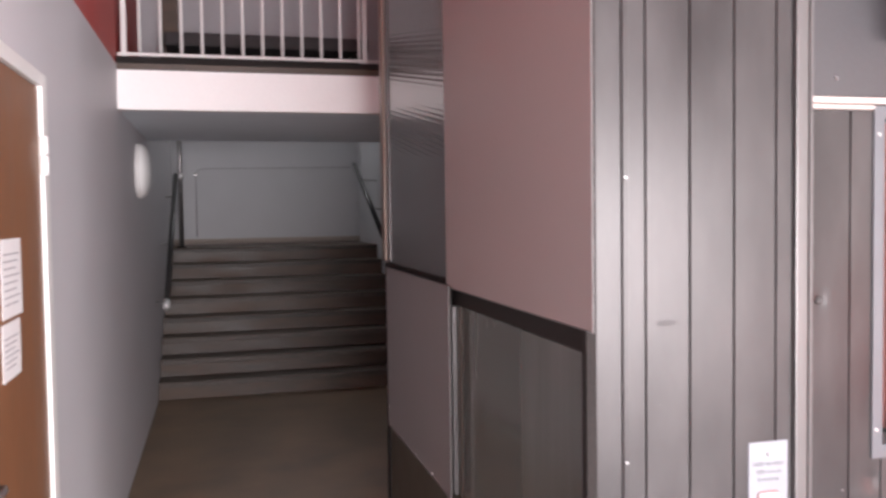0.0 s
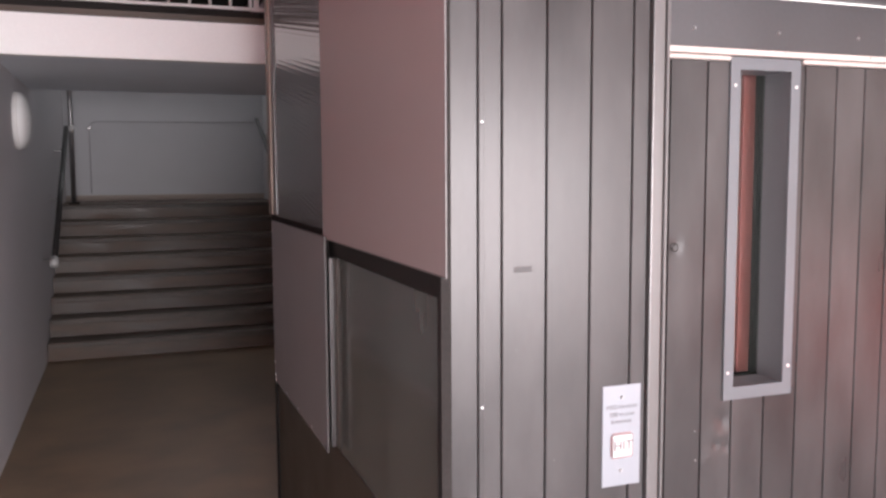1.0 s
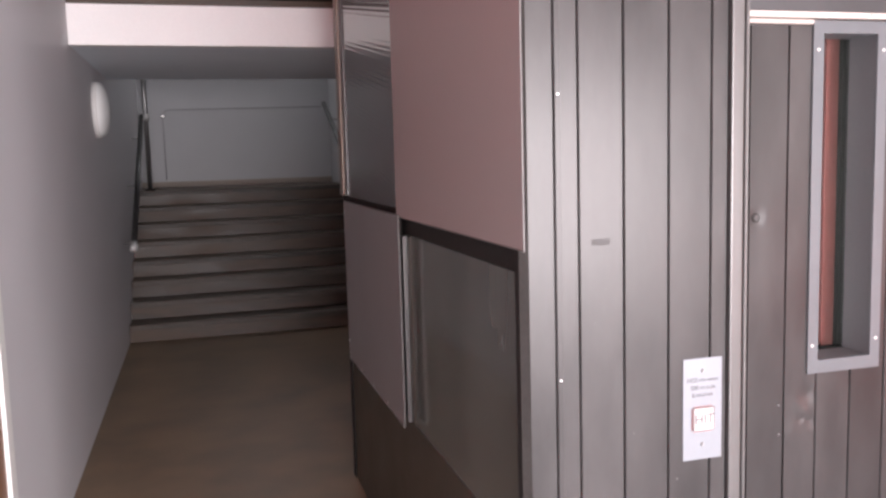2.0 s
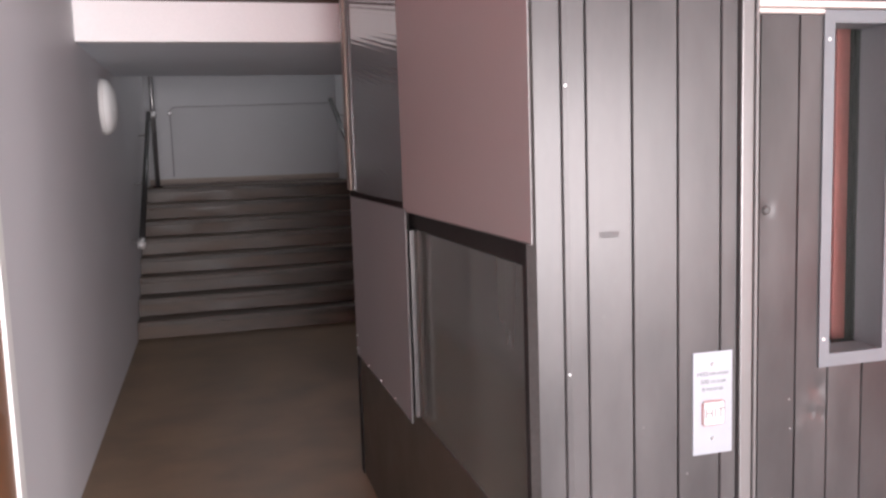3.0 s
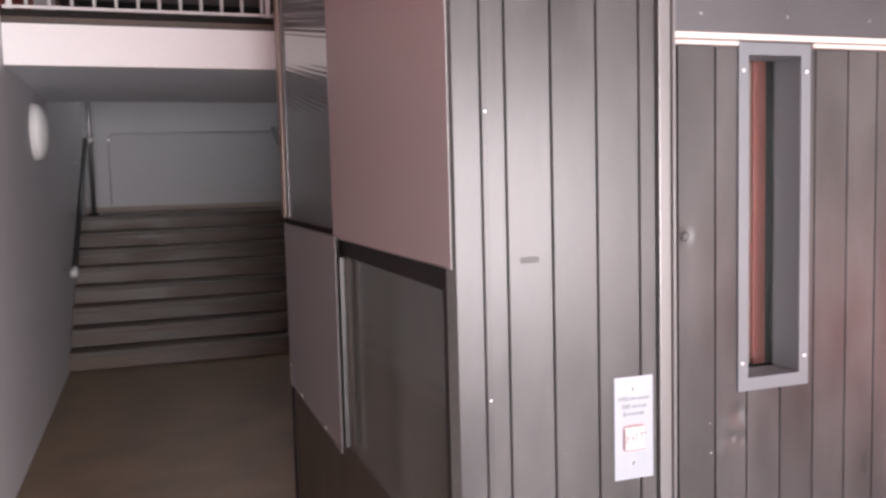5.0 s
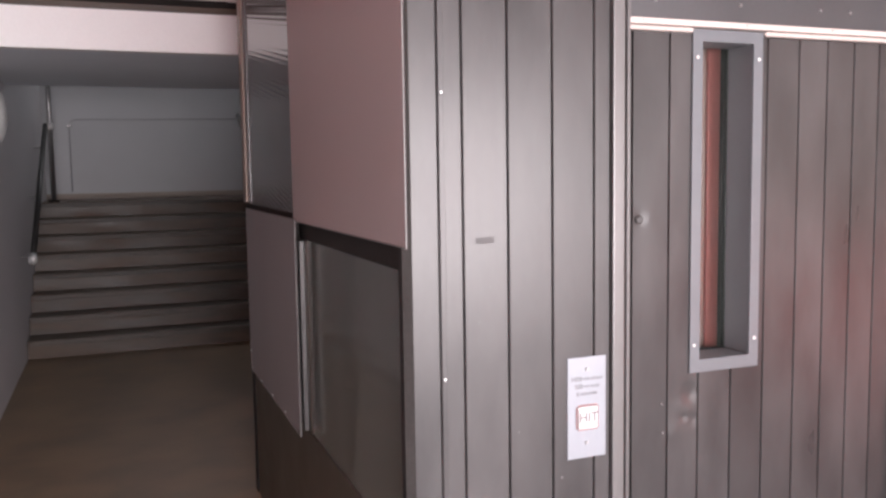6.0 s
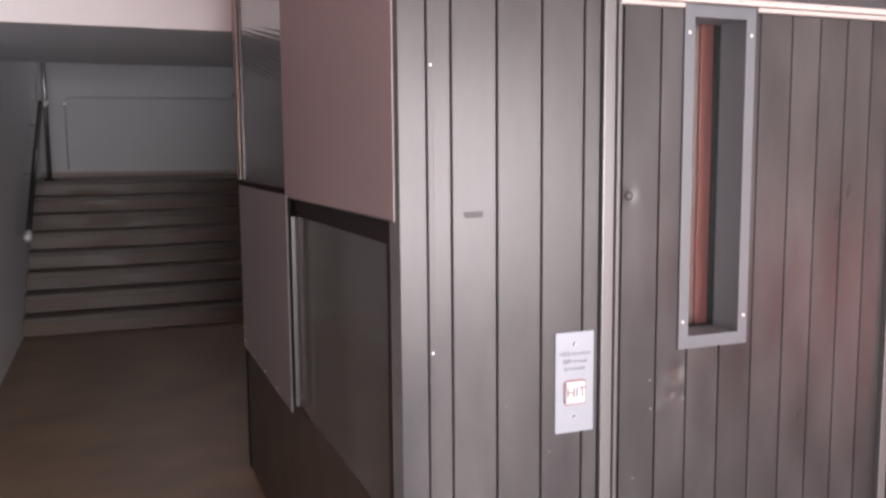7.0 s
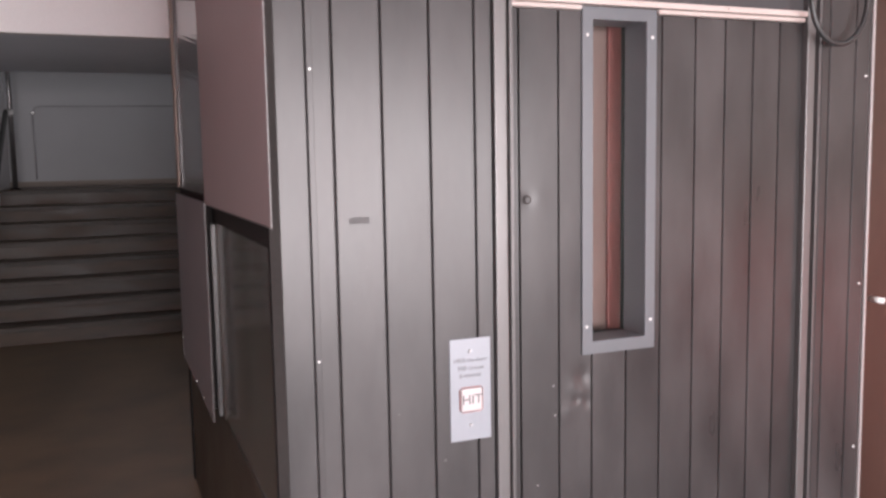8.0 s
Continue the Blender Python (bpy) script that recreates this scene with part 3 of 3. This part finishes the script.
for x, z in ((2.088, 0.971), (2.092, 0.893), (2.040, 0.71)):
    screw(x, DOORY, z, lift_door, 0.0035, M_STEEL)


def dented_board(x0, x1, z_from, z_to, dents, n=24, m=56):
    """A sheet-metal board, knocked out of true at the dents (x, z, radius, depth), with the mesh finest between the two heights."""
    zs = [0.01] + [z_from + (z_to - z_from) * k / m for k in range(m + 1)] + [DTOP]
    bm, rows = bmesh.new(), []
    for i in range(n + 1):
        x = x0 + (x1 - x0) * i / n
        rows.append([bm.verts.new((x, DOORY + sum(a * math.exp(-((x - cx) ** 2 + (z - cz) ** 2) / (2 * r * r)) for cx, cz, r, a in dents), z)) for z in zs])
    for i in range(n):
        for k in range(len(zs) - 1):
            bm.faces.new((rows[i][k], rows[i + 1][k], rows[i + 1][k + 1], rows[i][k + 1]))
    return box(bm, x0 + 0.0005, x1 - 0.0005, DOORY + 0.0085, DOORY + 0.012, 0.01, DTOP)


part("cladding_board", dented_board(2.108, 2.201, 0.82, 1.08, ((2.159, 0.926, 0.007, 0.0024), (2.180, 0.990, 0.017, 0.0036), (2.192, 0.918, 0.011, 0.0026), (2.128, 0.892, 0.019, -0.0019), (2.150, 0.960, 0.015, -0.0014), (2.172, 0.945, 0.008, -0.0012))), M_CLAD, lift_door, "dented metal board", True)
part("cladding_board", dented_board(1.996, 2.102, 1.38, 1.54, ((2.018, 1.460, 0.014, 0.0016), (2.044, 1.463, 0.018, -0.0007))), M_CLAD, lift_door, "dented metal board", True)

lintel = thing("lift_lintel", (2.43, DOORY, 1.94), "dark grey sheet-metal panel above the lift door with a cream trim", "panel")
part("trim", B(1.961, 2.900, DOORY - 0.022, DOORY + 0.02, 1.948, 1.964, 0.004), M_TRIM, lintel, "cream metal trim")
part("trim_lip", B(1.964, 2.168, DOORY - 0.014, DOORY + 0.012, 1.9345, 1.9465, 0.003), M_TRIM, lintel, "cream metal trim")
part("trim_lip", B(2.400, 2.900, DOORY - 0.014, DOORY + 0.012, 1.9345, 1.9465, 0.003), M_TRIM, lintel, "cream metal trim")
part("sheet", B(1.948, 2.911, DOORY - 0.002, DOORY + 0.05, 1.966, HIGH, 0.002), M_TRANSOM, lintel)
for x in (2.06, 2.324, 2.595, 2.702):
    screw(x, DOORY - 0.003, 2.012, lintel, 0.005, M_STEEL)
for x in (2.01, 2.33, 2.62):
    screw(x, DOORY - 0.022, 1.957, lintel, 0.003, M_STEEL)

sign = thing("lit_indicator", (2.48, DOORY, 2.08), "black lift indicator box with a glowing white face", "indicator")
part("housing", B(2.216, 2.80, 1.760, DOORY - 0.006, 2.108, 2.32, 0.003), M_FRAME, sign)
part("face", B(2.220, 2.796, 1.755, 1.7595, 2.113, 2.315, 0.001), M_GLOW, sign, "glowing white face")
part("underside", B(2.218, 2.798, 1.762, DOORY - 0.007, 2.1045, 2.1075), M_WINFRAME, sign, "grey underside")
part("flange", B(2.212, 2.804, DOORY - 0.0055, DOORY - 0.0025, 2.0985, 2.103), M_WHITE, sign, "white wall flange")

loop = [(2.872, FACE, 3.0), (2.87, FACE, 2.4), (2.869, FACE, 2.05)] + [(2.972 - 0.104 * math.cos(math.pi * k / 20), FACE - 0.002, 1.995 - 0.125 * math.sin(math.pi * k / 20)) for k in range(21)] + [(3.079, FACE, 2.1), (3.067, FACE, 2.5), (3.047, FACE + 0.003, 3.0)]
cable = thing("hanging_cable", (3.0, FACE, 1.9), "slack loop of black cable hanging beside the lift door", "cable")
part("cable", tube(loop, 0.008, 12), M_CABLE, cable, "", True)
part("clip", B(3.017, 3.087, FACE - 0.01, FACE + 0.019, 2.985, 3.01, 0.002), M_STEEL, cable)

# ---- lift car seen through the door window ----
car = thing("lift_car", (2.4, 2.1, 0), "lift car front with red panel and dark ribbed edge", "lift car")
part("panel", B(2.376, 2.420, 2.102, 2.132, 1.06, 2.4, 0.004), M_CARRED, car, "red panel")
# dulled strip imitates the reflection that pales the red panel's left side
part("panel", B(2.300, 2.374, 2.106, 2.132, 1.06, 2.4, 0.004), M_CARREFLECT, car, "rose-brown strip painting the glass reflection over the red panel")
part("panel", B(1.96, 2.298, 2.110, 2.132, 0.0, 2.4, 0.004), M_WALL, car, "pale beige panel")
part("sill", B(2.300, 2.548, 2.098, 2.132, 0.0, 1.056, 0.004), M_CARGREEN, car, "dark sill panel")
for k in range(9):
    part("rib", B(2.422 + k * 0.013, 2.431 + k * 0.013, 2.100, 2.132, 1.06, 2.4, 0.003), M_CARGREEN, car, "dark green rubber rib")
part("backing", B(2.422, 2.548, 2.122, 2.134, 1.06, 2.4), M_FRAME, car)
part("side", B(2.55, 2.9, 2.112, 2.132, 0.0, 2.4), M_FRAME, car)

# ---- call plate ----
plate = thing("call_plate", (1.82, FACE, 0.88), "brushed aluminium lift call plate with a white push button", "call plate")
PX, PY = 1.823, FACE - 0.003
part("plate", B(1.770, 1.877, PY, FACE - 0.0002, 0.884, 1.136, 0.001), M_PLATE, plate)
button = part("button", B(1.796, 1.852, PY - 0.007, PY - 0.0005, 0.957, 1.014, 0.006), M_BUTTON, plate, "white push button")
for x0, x1, z0, z1 in ((1.797, 1.851, 1.0152, 1.0172), (1.797, 1.851, 0.9538, 0.9558), (1.7928, 1.7948, 0.958, 1.013), (1.8532, 1.8552, 0.958, 1.013)):
    part("button_ring", B(x0, x1, PY - 0.003, PY - 0.0003, z0, z1, 0.0009), M_REDLINE, button, "red ring round the button")
words("HIT", PX + 0.001, 0.986, 0.034, PY - 0.0078, M_PRINT, button)
for z, big, small, x0, x1 in ((1.082, "HISS", "FÖR HÖGST", 1.780, 1.813), (1.063, "500", "KG ELLER", 1.789, 1.817), (1.045, "6", "PERSONER", 1.794, 1.805)):
    words(big, x0, z, 0.016, PY - 0.0006, M_PRINT, plate, align="LEFT")
    words(small, x1, z - 0.001, 0.0098, PY - 0.0006, M_PRINT, plate, align="LEFT")
for z in (1.105, 0.922):
    screw(PX, PY, z, plate, 0.0055, M_STEEL)

# ---- lobby door beyond the shaft ----
door2 = tagged(thing("door_2", (4.2, 2.3, 0), "brown wooden door beside the lift, closed", "door"), kind="structure")
for x0, x1, z0, z1 in ((3.532, 3.61, 0, 2.2), (4.54, 4.618, 0, 2.2), (3.612, 4.538, 2.12, 2.198)):
    part("frame", B(x0, x1, 2.28, 2.42, z0, z1, 0.004), M_DOORDARK, door2)
leaf2 = part("leaf", B(3.614, 4.536, 2.32, 2.36, 0.006, 2.116, 0.003), M_DOORDARK, door2)
part("handle", cyl((3.67, 2.32, 1.02), (3.67, 2.265, 1.02), 0.011, 16), M_WHITE, leaf2, "white door knob", True)

# ---- entrance glazing behind the walk ----
entrance = tagged(thing("window_1", (2.7, SOUTH, 0.3), "glazed entrance front with pale metal bars", "window"), kind="structure")
for x in (0.15, 1.71, 3.26, 4.82):
    part("mullion", B(x - 0.03, x + 0.03, SOUTH - 0.12, SOUTH - 0.04, 0.46, 2.16, 0.004), M_POST, entrance)
# unseen window frame, added to house the stairwell fill
fill_window_frame = tagged(thing("fill_window", (1.5, BACKY, 3.55), "unseen high window added round the stairwell fill light, pale frame", "window"), kind="structure")
for x0, x1, z0, z1 in ((0.65, 0.70, 3.55, 4.65), (2.30, 2.35, 3.55, 4.65), (0.702, 2.298, 3.55, 3.60), (0.702, 2.298, 4.60, 4.65)):
    part("window_frame", B(x0, x1, BACKY + 0.02, BACKY + 0.09, z0, z1, 0.004), M_WHITE, fill_window_frame)
